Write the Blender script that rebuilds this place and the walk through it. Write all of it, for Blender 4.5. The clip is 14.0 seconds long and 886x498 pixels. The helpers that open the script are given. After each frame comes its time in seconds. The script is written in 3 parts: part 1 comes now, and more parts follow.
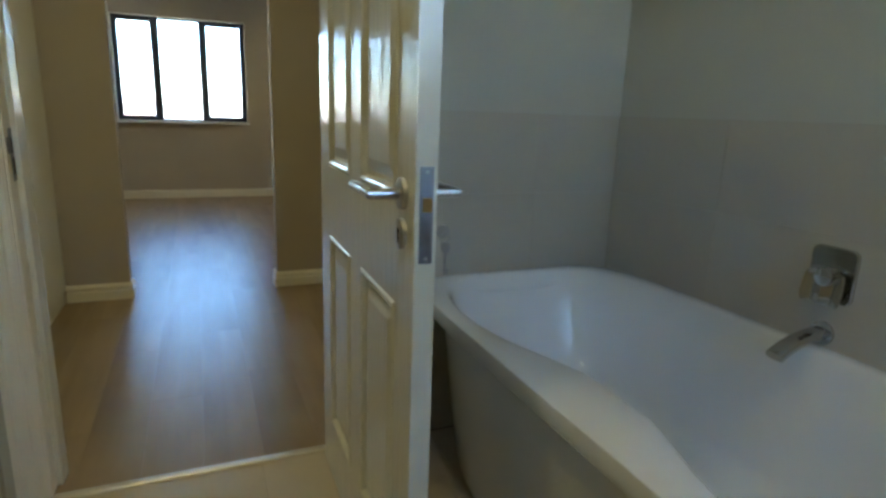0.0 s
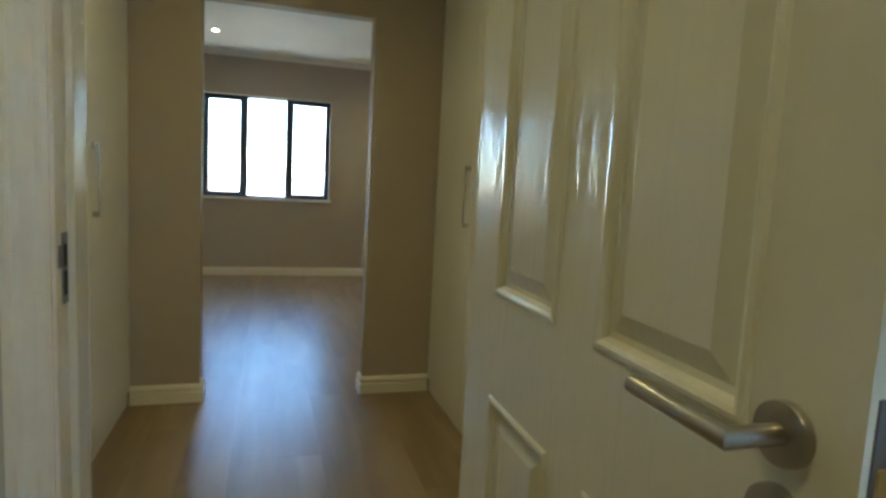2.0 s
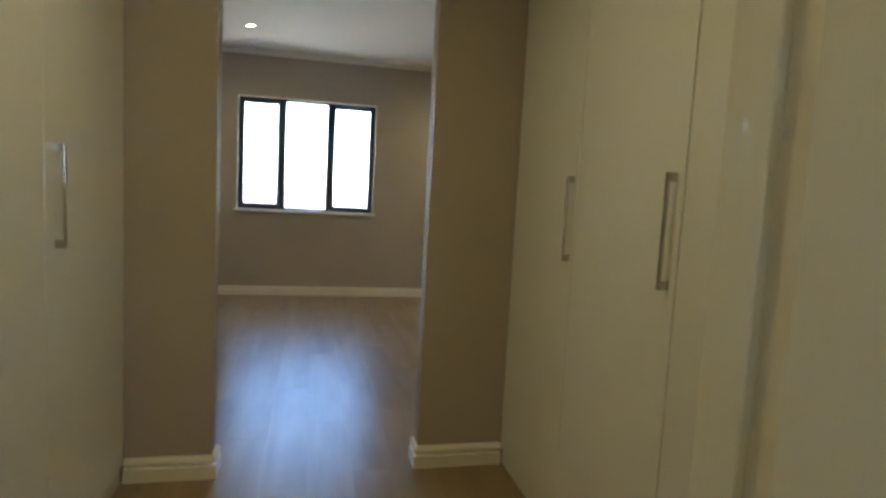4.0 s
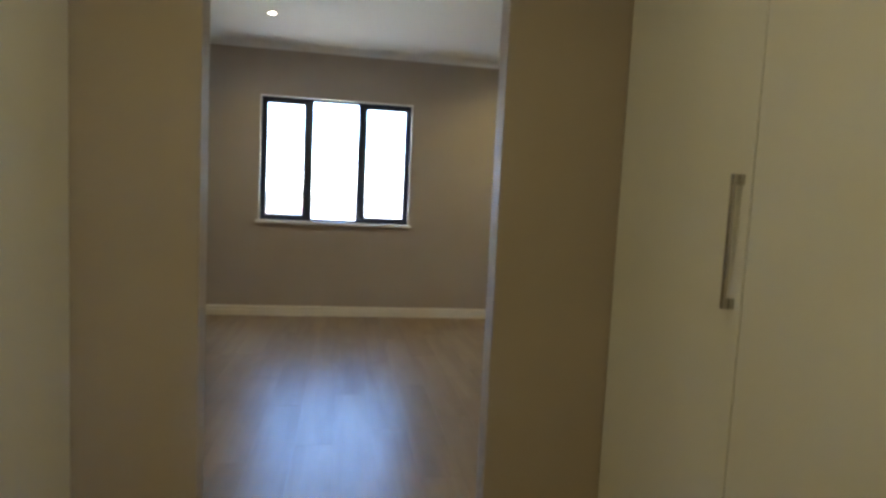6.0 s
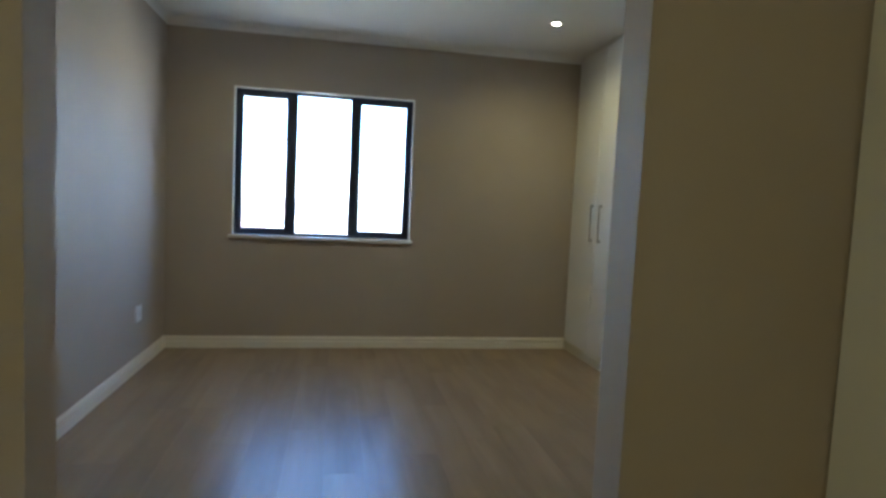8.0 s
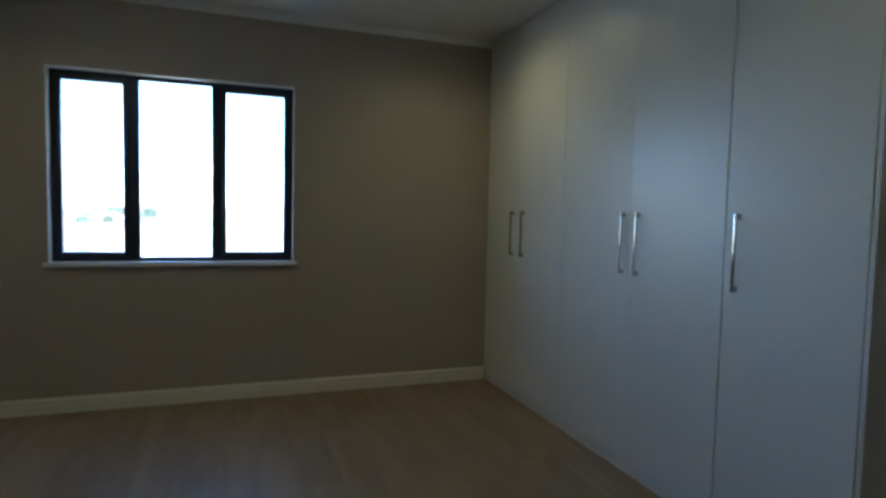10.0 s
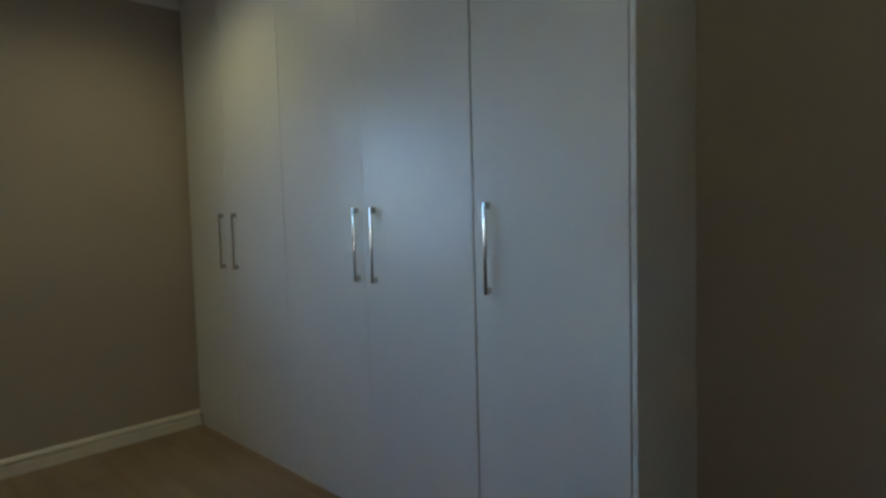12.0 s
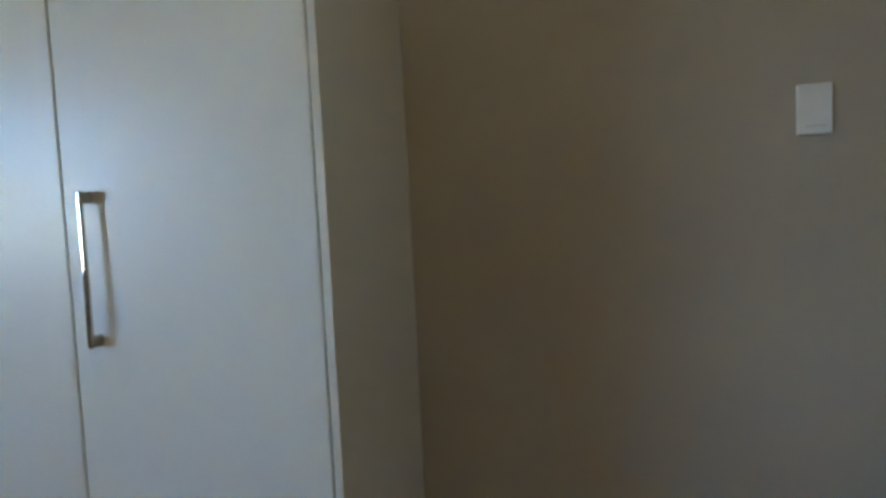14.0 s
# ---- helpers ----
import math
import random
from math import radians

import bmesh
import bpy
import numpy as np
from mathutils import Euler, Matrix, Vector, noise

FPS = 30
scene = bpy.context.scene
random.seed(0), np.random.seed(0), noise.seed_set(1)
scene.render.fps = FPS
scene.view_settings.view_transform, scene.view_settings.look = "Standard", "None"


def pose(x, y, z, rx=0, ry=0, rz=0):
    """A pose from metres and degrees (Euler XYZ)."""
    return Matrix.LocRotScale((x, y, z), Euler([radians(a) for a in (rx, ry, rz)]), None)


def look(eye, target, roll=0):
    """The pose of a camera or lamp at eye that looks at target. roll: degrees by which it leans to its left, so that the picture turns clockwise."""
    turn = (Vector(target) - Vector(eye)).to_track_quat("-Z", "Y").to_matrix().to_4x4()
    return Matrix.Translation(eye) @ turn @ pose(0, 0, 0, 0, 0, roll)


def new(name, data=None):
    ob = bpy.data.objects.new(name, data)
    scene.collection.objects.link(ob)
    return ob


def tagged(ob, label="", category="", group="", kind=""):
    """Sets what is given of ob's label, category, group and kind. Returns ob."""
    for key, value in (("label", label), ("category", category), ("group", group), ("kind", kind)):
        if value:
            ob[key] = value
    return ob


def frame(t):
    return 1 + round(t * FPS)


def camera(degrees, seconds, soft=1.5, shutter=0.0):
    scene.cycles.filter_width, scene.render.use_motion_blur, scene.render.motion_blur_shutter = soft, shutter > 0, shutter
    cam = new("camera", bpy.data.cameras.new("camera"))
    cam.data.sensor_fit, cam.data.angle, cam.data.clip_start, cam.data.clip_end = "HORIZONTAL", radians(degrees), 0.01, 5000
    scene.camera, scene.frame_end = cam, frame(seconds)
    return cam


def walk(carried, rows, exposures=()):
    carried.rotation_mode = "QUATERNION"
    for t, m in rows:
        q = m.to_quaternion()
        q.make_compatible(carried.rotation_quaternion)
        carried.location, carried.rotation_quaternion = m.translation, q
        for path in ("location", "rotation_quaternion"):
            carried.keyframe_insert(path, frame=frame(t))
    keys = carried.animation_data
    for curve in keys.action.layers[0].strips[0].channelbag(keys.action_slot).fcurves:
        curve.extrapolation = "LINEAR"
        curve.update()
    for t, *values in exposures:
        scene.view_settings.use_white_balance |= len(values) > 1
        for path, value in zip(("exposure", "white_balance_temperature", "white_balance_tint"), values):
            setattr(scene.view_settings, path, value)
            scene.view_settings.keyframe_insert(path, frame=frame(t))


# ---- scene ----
cam = camera(74.5, 14.0, soft=3.0)
PATH = [
    (0, (-0.061, -3.896, 1.179), (0.697, -2.103, 0.722), 2.0),
    (0.5, (-0.077, -3.767, 1.201), (0.62, -1.93, 0.829), 2.5),
    (1, (-0.099, -3.644, 1.212), (0.532, -1.77, 0.914), 2.9),
    (1.5, (-0.129, -3.458, 1.217), (0.462, -1.563, 0.974), 3.2),
    (2, (-0.142, -3.27, 1.226), (0.428, -1.365, 1.009), 3.0),
    (2.5, (-0.143, -3.107, 1.215), (0.403, -1.194, 1.008), 3.1),
    (3, (-0.118, -2.899, 1.227), (0.383, -0.973, 1.021), 3.1),
    (5.5, (-0.102, -1.946, 1.247), (0.266, 0.012, 1.078), 2.9),
    (6, (-0.083, -1.752, 1.236), (0.253, 0.213, 1.069), 2.8),
    (6.5, (-0.102, -1.493, 1.252), (0.23, 0.472, 1.091), 2.8),
    (7, (-0.112, -1.277, 1.263), (0.233, 0.687, 1.11), 2.8),
    (9.5, (0.075, -0.203, 1.307), (0.609, 1.72, 1.179), 1.9),
    (10, (0.153, -0.012, 1.323), (0.833, 1.864, 1.2), 1.3),
    (10.5, (0.185, 0.115, 1.318), (1.029, 1.925, 1.204), 0.9),
    (11, (0.274, 0.262, 1.309), (1.291, 1.98, 1.2), 0.2),
    (11.5, (0.382, 0.417, 1.322), (1.609, 1.992, 1.208), -0.7),
    (12, (0.526, 0.502, 1.308), (1.955, 1.896, 1.191), -1.5),
    (12.5, (0.694, 0.568, 1.293), (2.269, 1.798, 1.201), -1.5),
    (13, (0.815, 0.619, 1.263), (2.537, 1.634, 1.195), -1.6),
    (13.5, (1.0, 0.686, 1.267), (2.808, 1.533, 1.168), -2.45),
    (14, (1.13, 0.754, 1.264), (3.041, 1.332, 1.15), -2.8),
]
EXPOSURES = [(0, 4.79, 5500, 2), (1.0, 4.86, 5550, 2), (1.5, 4.90, 5550, 1), (3, 4.89, 5650, 6), (5.5, 4.98, 5600, 13), (7.0, 4.94, 5300, 11), (9.5, 3.93, 4820, 5), (10.5, 3.47, 4820, 5), (11, 3.37, 4820, 5), (11.5, 3.46, 4900, 5), (12, 3.93, 5050, 6), (12.5, 4.18, 5050, 7), (13.5, 4.62, 5100, 8), (14, 4.84, 5350, 8)]
walk(cam, [(t, look(eye, target, roll)) for t, eye, target, roll in PATH], EXPOSURES)
SKY = 0.15
# x, y, z, watts of the ceiling downlights: two visible, then five unseen, added for warmth
DOWNLIGHTS = [(-0.71, 3.24, 2.665, 0.80), (1.48, 3.37, 2.665, 1.25), (1.48, 0.9, 2.665, 0.40), (-0.71, 1.15, 2.665, 0.45), (-0.22, -1.18, 2.64, 1.08), (-0.35, -3.05, 2.64, 0.76), (0.25, -3.95, 2.64, 0.70)]
MIX_Y, MIX_Z, SPOUT_Y, SPOUT_Z = -2.945, 0.805, -2.945, 0.645

# ---- light ----
SUN_EL, SUN_AZ = 58, 100
world = bpy.data.worlds.new("world")
scene.world = world
world.use_nodes = True
wn = world.node_tree.nodes
sky = wn.new("ShaderNodeTexSky")
sky.sky_type, sky.sun_disc = "NISHITA", False
sky.ozone_density, sky.dust_density = 3.0, 0.4
sky.sun_elevation, sky.sun_rotation = radians(SUN_EL), radians(SUN_AZ)
wn["Background"].inputs["Strength"].default_value = SKY
world.node_tree.links.new(sky.outputs["Color"], wn["Background"].inputs["Color"])

sun = new("sun", bpy.data.lights.new("sun", "SUN"))
sun.data.energy, sun.data.angle, sun.data.color = 3.0, radians(0.5), (1, 0.95, 0.88)
ce, se = math.cos(radians(SUN_EL)), math.sin(radians(SUN_EL))
sun.matrix_world = look((0, 0, 20), (-ce * math.sin(radians(SUN_AZ)) * 5, -ce * math.cos(radians(SUN_AZ)) * 5, 20 - se * 5))


def lamp_light(x, y, z, watts):
    """The light of one ceiling downlight."""
    ob = new("downlight_lamp", bpy.data.lights.new("downlight_lamp", "SPOT"))
    ob.data.energy, ob.data.color = watts, (1.0, 0.76, 0.30)
    ob.data.spot_size, ob.data.spot_blend, ob.data.shadow_soft_size = radians(160), 1.0, 0.06
    ob.matrix_world = pose(x, y, z)
    return ob


# ---- materials ----
def material(name, color, rough=0.5, metal=0.0, spec=0.5, var=0.06, scale=3.0, bump=0.0, bump_scale=60.0, coat=0.0, per_object=0.0, rough_var=0.0, stretch=(1, 1, 1), coat_bump=0.0):
    """A paint, metal or plastic with stains and grain at two scales."""
    m = bpy.data.materials.new(name)
    m.use_nodes = True
    n, l = m.node_tree.nodes, m.node_tree.links
    b = n["Principled BSDF"]
    b.inputs["Metallic"].default_value = metal
    b.inputs["Roughness"].default_value = rough
    b.inputs["Specular IOR Level"].default_value = spec
    if coat:
        b.inputs["Coat Weight"].default_value, b.inputs["Coat Roughness"].default_value = coat, 0.08
    tc = n.new("ShaderNodeTexCoord")
    mp = n.new("ShaderNodeMapping")
    mp.inputs["Scale"].default_value = stretch
    l.new(tc.outputs["Object"], mp.inputs["Vector"])
    big, fine = n.new("ShaderNodeTexNoise"), n.new("ShaderNodeTexNoise")
    big.inputs["Scale"].default_value, big.inputs["Detail"].default_value = scale, 3
    fine.inputs["Scale"].default_value, fine.inputs["Detail"].default_value = bump_scale, 4
    for t in (big, fine):
        l.new(mp.outputs["Vector"], t.inputs["Vector"])
    mix = n.new("ShaderNodeMath")
    mix.operation = "MULTIPLY_ADD"
    mix.inputs[1].default_value, mix.inputs[2].default_value = 0.35, 0.0
    l.new(fine.outputs["Fac"], mix.inputs[0])
    add = n.new("ShaderNodeMath")
    l.new(big.outputs["Fac"], add.inputs[0])
    l.new(mix.outputs[0], add.inputs[1])
    ramp = n.new("ShaderNodeMapRange")
    ramp.inputs["From Min"].default_value, ramp.inputs["From Max"].default_value = 0.35, 1.0
    ramp.inputs["To Min"].default_value, ramp.inputs["To Max"].default_value = 1 - var, 1 + var
    l.new(add.outputs[0], ramp.inputs["Value"])
    value = ramp.outputs[0]
    if per_object:
        info = n.new("ShaderNodeObjectInfo")
        r2 = n.new("ShaderNodeMapRange")
        r2.inputs["To Min"].default_value, r2.inputs["To Max"].default_value = 1 - per_object, 1 + per_object
        l.new(info.outputs["Random"], r2.inputs["Value"])
        mul = n.new("ShaderNodeMath")
        mul.operation = "MULTIPLY"
        l.new(value, mul.inputs[0])
        l.new(r2.outputs[0], mul.inputs[1])
        value = mul.outputs[0]
    vm = n.new("ShaderNodeVectorMath")
    vm.operation = "SCALE"
    vm.inputs[0].default_value = color
    l.new(value, vm.inputs["Scale"])
    l.new(vm.outputs[0], b.inputs["Base Color"])
    if rough_var:
        rr = n.new("ShaderNodeMapRange")
        rr.inputs["From Min"].default_value, rr.inputs["From Max"].default_value = 0.3, 0.7
        rr.inputs["To Min"].default_value, rr.inputs["To Max"].default_value = rough - rough_var, rough + rough_var
        l.new(big.outputs["Fac"], rr.inputs["Value"])
        l.new(rr.outputs[0], b.inputs["Roughness"])
    if bump:
        bp = n.new("ShaderNodeBump")
        bp.inputs["Strength"].default_value, bp.inputs["Distance"].default_value = bump, 0.002
        l.new(fine.outputs["Fac"], bp.inputs["Height"])
        l.new(bp.outputs["Normal"], b.inputs["Normal"])
    if coat_bump:
        cb = n.new("ShaderNodeBump")
        cb.inputs["Strength"].default_value, cb.inputs["Distance"].default_value = coat_bump, 0.002
        warp = n.new("ShaderNodeTexNoise")
        warp.inputs["Scale"].default_value, warp.inputs["Detail"].default_value, warp.inputs["Distortion"].default_value = bump_scale * 0.5, 3, 1.2
        l.new(mp.outputs["Vector"], warp.inputs["Vector"])
        l.new(warp.outputs["Fac"], cb.inputs["Height"])
        l.new(cb.outputs["Normal"], b.inputs["Coat Normal"])
    return m


def laminate_material():
    """Pale oak laminate: long grain, darker cathedral streaks and knots, each plank its own tone."""
    m = bpy.data.materials.new("oak_laminate")
    m.use_nodes = True
    n, l = m.node_tree.nodes, m.node_tree.links
    b = n["Principled BSDF"]
    tc, info = n.new("ShaderNodeTexCoord"), n.new("ShaderNodeObjectInfo")
    shift = n.new("ShaderNodeVectorMath")
    shift.operation = "MULTIPLY_ADD"
    shift.inputs[1].default_value = (7.3, 13.1, 5.7)
    l.new(info.outputs["Random"], shift.inputs[0])
    l.new(tc.outputs["Object"], shift.inputs[2])
    mp = n.new("ShaderNodeMapping")
    mp.inputs["Scale"].default_value = (1, 0.06, 1)
    l.new(shift.outputs[0], mp.inputs["Vector"])
    grain, fig, knot = (n.new("ShaderNodeTexNoise") for _ in range(3))
    grain.inputs["Scale"].default_value, grain.inputs["Detail"].default_value = 60, 3
    fig.inputs["Scale"].default_value, fig.inputs["Detail"].default_value, fig.inputs["Distortion"].default_value = 9, 4, 0.8
    knot.inputs["Scale"].default_value, knot.inputs["Detail"].default_value = 4.5, 3
    l.new(mp.outputs[0], grain.inputs["Vector"])
    l.new(mp.outputs[0], fig.inputs["Vector"])
    mk = n.new("ShaderNodeMapping")
    mk.inputs["Scale"].default_value = (1.0, 0.30, 1)
    l.new(shift.outputs[0], mk.inputs["Vector"])
    l.new(mk.outputs[0], knot.inputs["Vector"])
    ramp = n.new("ShaderNodeValToRGB")
    e = ramp.color_ramp.elements
    e[0].position, e[0].color = 0.26, (0.232, 0.168, 0.100, 1)
    e[1].position, e[1].color = 0.76, (0.318, 0.242, 0.152, 1)
    mid = ramp.color_ramp.elements.new(0.5)
    mid.color = (0.280, 0.208, 0.127, 1)
    s = n.new("ShaderNodeMath")
    s.operation = "MULTIPLY_ADD"
    s.inputs[1].default_value = 0.14
    l.new(grain.outputs["Fac"], s.inputs[0])
    half = n.new("ShaderNodeMath")
    half.operation = "MULTIPLY"
    half.inputs[1].default_value = 0.86
    l.new(fig.outputs["Fac"], half.inputs[0])
    l.new(half.outputs[0], s.inputs[2])
    l.new(s.outputs[0], ramp.inputs["Fac"])
    kr = n.new("ShaderNodeMapRange")
    kr.inputs["From Min"].default_value, kr.inputs["From Max"].default_value = 0.40, 0.74
    kr.inputs["To Min"].default_value, kr.inputs["To Max"].default_value = 1.05, 0.78
    l.new(knot.outputs["Fac"], kr.inputs["Value"])
    tone = n.new("ShaderNodeMapRange")
    tone.inputs["To Min"].default_value, tone.inputs["To Max"].default_value = 0.955, 1.045
    l.new(info.outputs["Random"], tone.inputs["Value"])
    mul = n.new("ShaderNodeMath")
    mul.operation = "MULTIPLY"
    l.new(kr.outputs[0], mul.inputs[0])
    l.new(tone.outputs[0], mul.inputs[1])
    vm = n.new("ShaderNodeVectorMath")
    vm.operation = "SCALE"
    l.new(ramp.outputs["Color"], vm.inputs[0])
    l.new(mul.outputs[0], vm.inputs["Scale"])
    l.new(vm.outputs[0], b.inputs["Base Color"])
    rr = n.new("ShaderNodeMapRange")
    rr.inputs["To Min"].default_value, rr.inputs["To Max"].default_value = 0.31, 0.37
    l.new(grain.outputs["Fac"], rr.inputs["Value"])
    l.new(rr.outputs[0], b.inputs["Roughness"])
    b.inputs["Specular IOR Level"].default_value = 0.34
    bp = n.new("ShaderNodeBump")
    bp.inputs["Strength"].default_value, bp.inputs["Distance"].default_value = 0.12, 0.001
    l.new(grain.outputs["Fac"], bp.inputs["Height"])
    l.new(bp.outputs["Normal"], b.inputs["Normal"])
    return m


def glow_material(name, color, strength):
    m = bpy.data.materials.new(name)
    m.use_nodes = True
    b = m.node_tree.nodes["Principled BSDF"]
    b.inputs["Base Color"].default_value = (0.9, 0.9, 0.85, 1)
    b.inputs["Emission Color"].default_value = (*color, 1)
    b.inputs["Emission Strength"].default_value = strength
    return m


def glass_material(name, rough=0.0):
    m = bpy.data.materials.new(name)
    m.use_nodes = True
    b = m.node_tree.nodes["Principled BSDF"]
    b.inputs["Transmission Weight"].default_value = 1
    b.inputs["Roughness"].default_value = rough
    b.inputs["IOR"].default_value = 1.45
    return m


WALL = material("greige_wall_paint", (0.428, 0.371, 0.298), 0.62, var=0.05, scale=1.6, bump=0.12, bump_scale=220)
WHITE = material("white_ceiling_paint", (0.80, 0.80, 0.78), 0.8, var=0.03, scale=1.2, bump=0.06, bump_scale=160)
TRIM = material("white_gloss_trim", (0.80, 0.76, 0.66), 0.35, var=0.04, scale=5, bump=0.05, bump_scale=90)
DOOR = material("cream_gloss_door_paint", (0.71, 0.69, 0.59), 0.45, spec=0.3, var=0.018, scale=3, bump=0.02, bump_scale=110, coat=0.75, coat_bump=1.15, stretch=(1, 1, 0.07))
BOARD = material("white_melamine", (0.79, 0.79, 0.75), 0.36, spec=1.0, var=0.025, scale=2, bump=0.10, bump_scale=300)
EDGE = material("white_pvc_edging", (0.80, 0.80, 0.78), 0.4, var=0.03)
STEEL = material("brushed_steel", (0.44, 0.42, 0.39), 0.28, metal=1, var=0.08, bump=0.1, bump_scale=160, stretch=(1, 1, 0.1))
HANDLE = material("polished_nickel", (0.50, 0.48, 0.44), 0.10, metal=1, var=0.06, bump=0.05, bump_scale=120)
CHROME = material("polished_chrome", (0.52, 0.52, 0.50), 0.09, metal=1, var=0.04)
BRASS = material("brass_latch", (0.72, 0.50, 0.18), 0.3, metal=1, var=0.1)
PLATE = material("dull_lock_plate", (0.27, 0.27, 0.29), 0.38, metal=1, var=0.15, scale=12)
BLACK = material("dark_keyhole", (0.02, 0.02, 0.02), 0.8)
# charcoal raised towards blue: the bright window's veiling glare is in the colour
ALU = material("glare_tinted_charcoal_aluminium", (0.026, 0.034, 0.060), 0.42, var=0.12, scale=6, bump=0.08, bump_scale=250)
TILE = material("taupe_wall_tile", (0.48, 0.442, 0.358), 0.34, var=0.05, scale=2.4, per_object=0.004, bump=0.03, bump_scale=80)
BATHPAINT = material("bathroom_wall_paint", (0.52, 0.505, 0.43), 0.6, var=0.04, scale=1.5, bump=0.1, bump_scale=200)
GROUT = material("grey_grout", (0.40, 0.362, 0.285), 0.9, var=0.1, scale=30)
FLOORTILE = material("beige_floor_tile", (0.46, 0.40, 0.32), 0.32, var=0.07, scale=2.2, per_object=0.04, bump=0.06, bump_scale=60)
ACRYLIC = material("white_bath_acrylic", (0.80, 0.81, 0.82), 0.10, var=0.01, coat=0.5)
PLASTIC = material("white_switch_plastic", (0.78, 0.78, 0.76), 0.35, var=0.02)
GLASS = glass_material("window_glass")
FROST = glass_material("frosted_glass", 0.5)
LAMP = glow_material("downlight_glow", (1.0, 0.85, 0.58), 3)
STRIP = material("aluminium_floor_strip", (0.62, 0.58, 0.52), 0.35, metal=0.7, var=0.1, scale=20)
SLAB = material("concrete_screed", (0.16, 0.12, 0.08), 0.9, var=0.1)
LAMINATE = laminate_material()
GROUND = material("dry_veld_ground", (0.34, 0.29, 0.18), 0.95, var=0.3, scale=0.03, bump_scale=0.4)
FARWALL = material("plastered_house_wall", (0.62, 0.56, 0.46), 0.9, var=0.1, per_object=0.2)
ROOF = material("clay_roof_tile", (0.34, 0.20, 0.13), 0.9, var=0.15, per_object=0.25)
# green lightened to put the distance haze into the leaf colour
LEAF = material("haze_paled_green_foliage", (0.15, 0.18, 0.11), 0.9, var=0.3, per_object=0.2)
BARK = material("tree_bark", (0.12, 0.09, 0.06), 0.95, var=0.2)


# ---- mesh helpers ----
def cuboid(bm, x0, x1, y0, y1, z0, z1):
    vs = [bm.verts.new((x, y, z)) for x in (x0, x1) for y in (y0, y1) for z in (z0, z1)]
    for f in ((0, 1, 3, 2), (4, 6, 7, 5), (0, 4, 5, 1), (2, 3, 7, 6), (0, 2, 6, 4), (1, 5, 7, 3)):
        bm.faces.new([vs[i] for i in f])
    return vs


def box(x0, x1, y0, y1, z0, z1, bevel=0.0, segments=2):
    bm = bmesh.new()
    cuboid(bm, x0, x1, y0, y1, z0, z1)
    if bevel:
        bmesh.ops.bevel(bm, geom=bm.edges[:], offset=bevel, segments=segments, affect="EDGES", profile=0.6)
    return bm


def rings(loops, close_start=True, close_end=True):
    """A skin over loops of points, each of the same count."""
    bm = bmesh.new()
    vs = [[bm.verts.new(p) for p in loop] for loop in loops]
    k = len(vs[0])
    for a, b in zip(vs, vs[1:]):
        for i in range(k):
            bm.faces.new((a[i], a[(i + 1) % k], b[(i + 1) % k], b[i]))
    if close_start:
        bm.faces.new(vs[0][::-1])
    if close_end:
        bm.faces.new(vs[-1])
    bmesh.ops.recalc_face_normals(bm, faces=bm.faces[:])
    return bm


def sweep(path, profile, inward):
    """A moulding along a flat path; profile of (depth, z); inward: +1 grows to the left of the path. Mitred at bends."""
    loops = []
    for i, p in enumerate(path):
        p = Vector(p).to_2d()
        d1 = (p - Vector(path[i - 1]).to_2d()).normalized() if i else None
        d2 = (Vector(path[i + 1]).to_2d() - p).normalized() if i + 1 < len(path) else None
        d1, d2 = d1 or d2, d2 or d1
        n1, n2 = Vector((-d1.y, d1.x)) * inward, Vector((-d2.y, d2.x)) * inward
        m = (n1 + n2).normalized()
        m /= max(0.2, m.dot(n1))
        loops.append([(p.x + m.x * d, p.y + m.y * d, z) for d, z in profile])
    return rings(loops)


def tube(points, radius, sides=12):
    """A round bar through points, mitred at its bends."""
    loops, pts = [], [Vector(p) for p in points]
    for i, p in enumerate(pts):
        d1 = (p - pts[i - 1]).normalized() if i else (pts[1] - p).normalized()
        d2 = (pts[i + 1] - p).normalized() if i + 1 < len(pts) else d1
        t = (d1 + d2).normalized()
        up = Vector((0, 0, 1)) if abs(t.z) < 0.9 else Vector((1, 0, 0))
        s = t.cross(up).normalized()
        u = s.cross(t)
        k = 1 / max(0.4, t.dot(d1))
        bend = (d2 - d1)
        bend = bend.normalized() if bend.length > 1e-4 else None
        loop = []
        for a in range(sides):
            v = s * math.cos(2 * math.pi * a / sides) * radius + u * math.sin(2 * math.pi * a / sides) * radius
            if bend:
                b2 = (bend - t * bend.dot(t)).normalized()
                v += b2 * v.dot(b2) * (k - 1)
            loop.append(p + v)
        loops.append(loop)
    return rings(loops)


def disc(center, axis, radius, depth, bevel=0.0, sides=28):
    """A turned disc from center along axis."""
    a = Vector(axis).normalized()
    s = a.orthogonal().normalized()
    u = a.cross(s)
    c = Vector(center)
    steps = [(radius, 0), (radius, depth - bevel), (radius - bevel * 0.35, depth - bevel * 0.3), (radius - bevel, depth)] if bevel else [(radius, 0), (radius, depth)]
    return rings([[c + a * h + (s * math.cos(2 * math.pi * i / sides) + u * math.sin(2 * math.pi * i / sides)) * r for i in range(sides)] for r, h in steps])


def add(bm, other):
    """Joins another bmesh into bm."""
    me = bpy.data.meshes.new("tmp")
    other.to_mesh(me)
    other.free()
    bm.from_mesh(me)
    bpy.data.meshes.remove(me)
    return bm


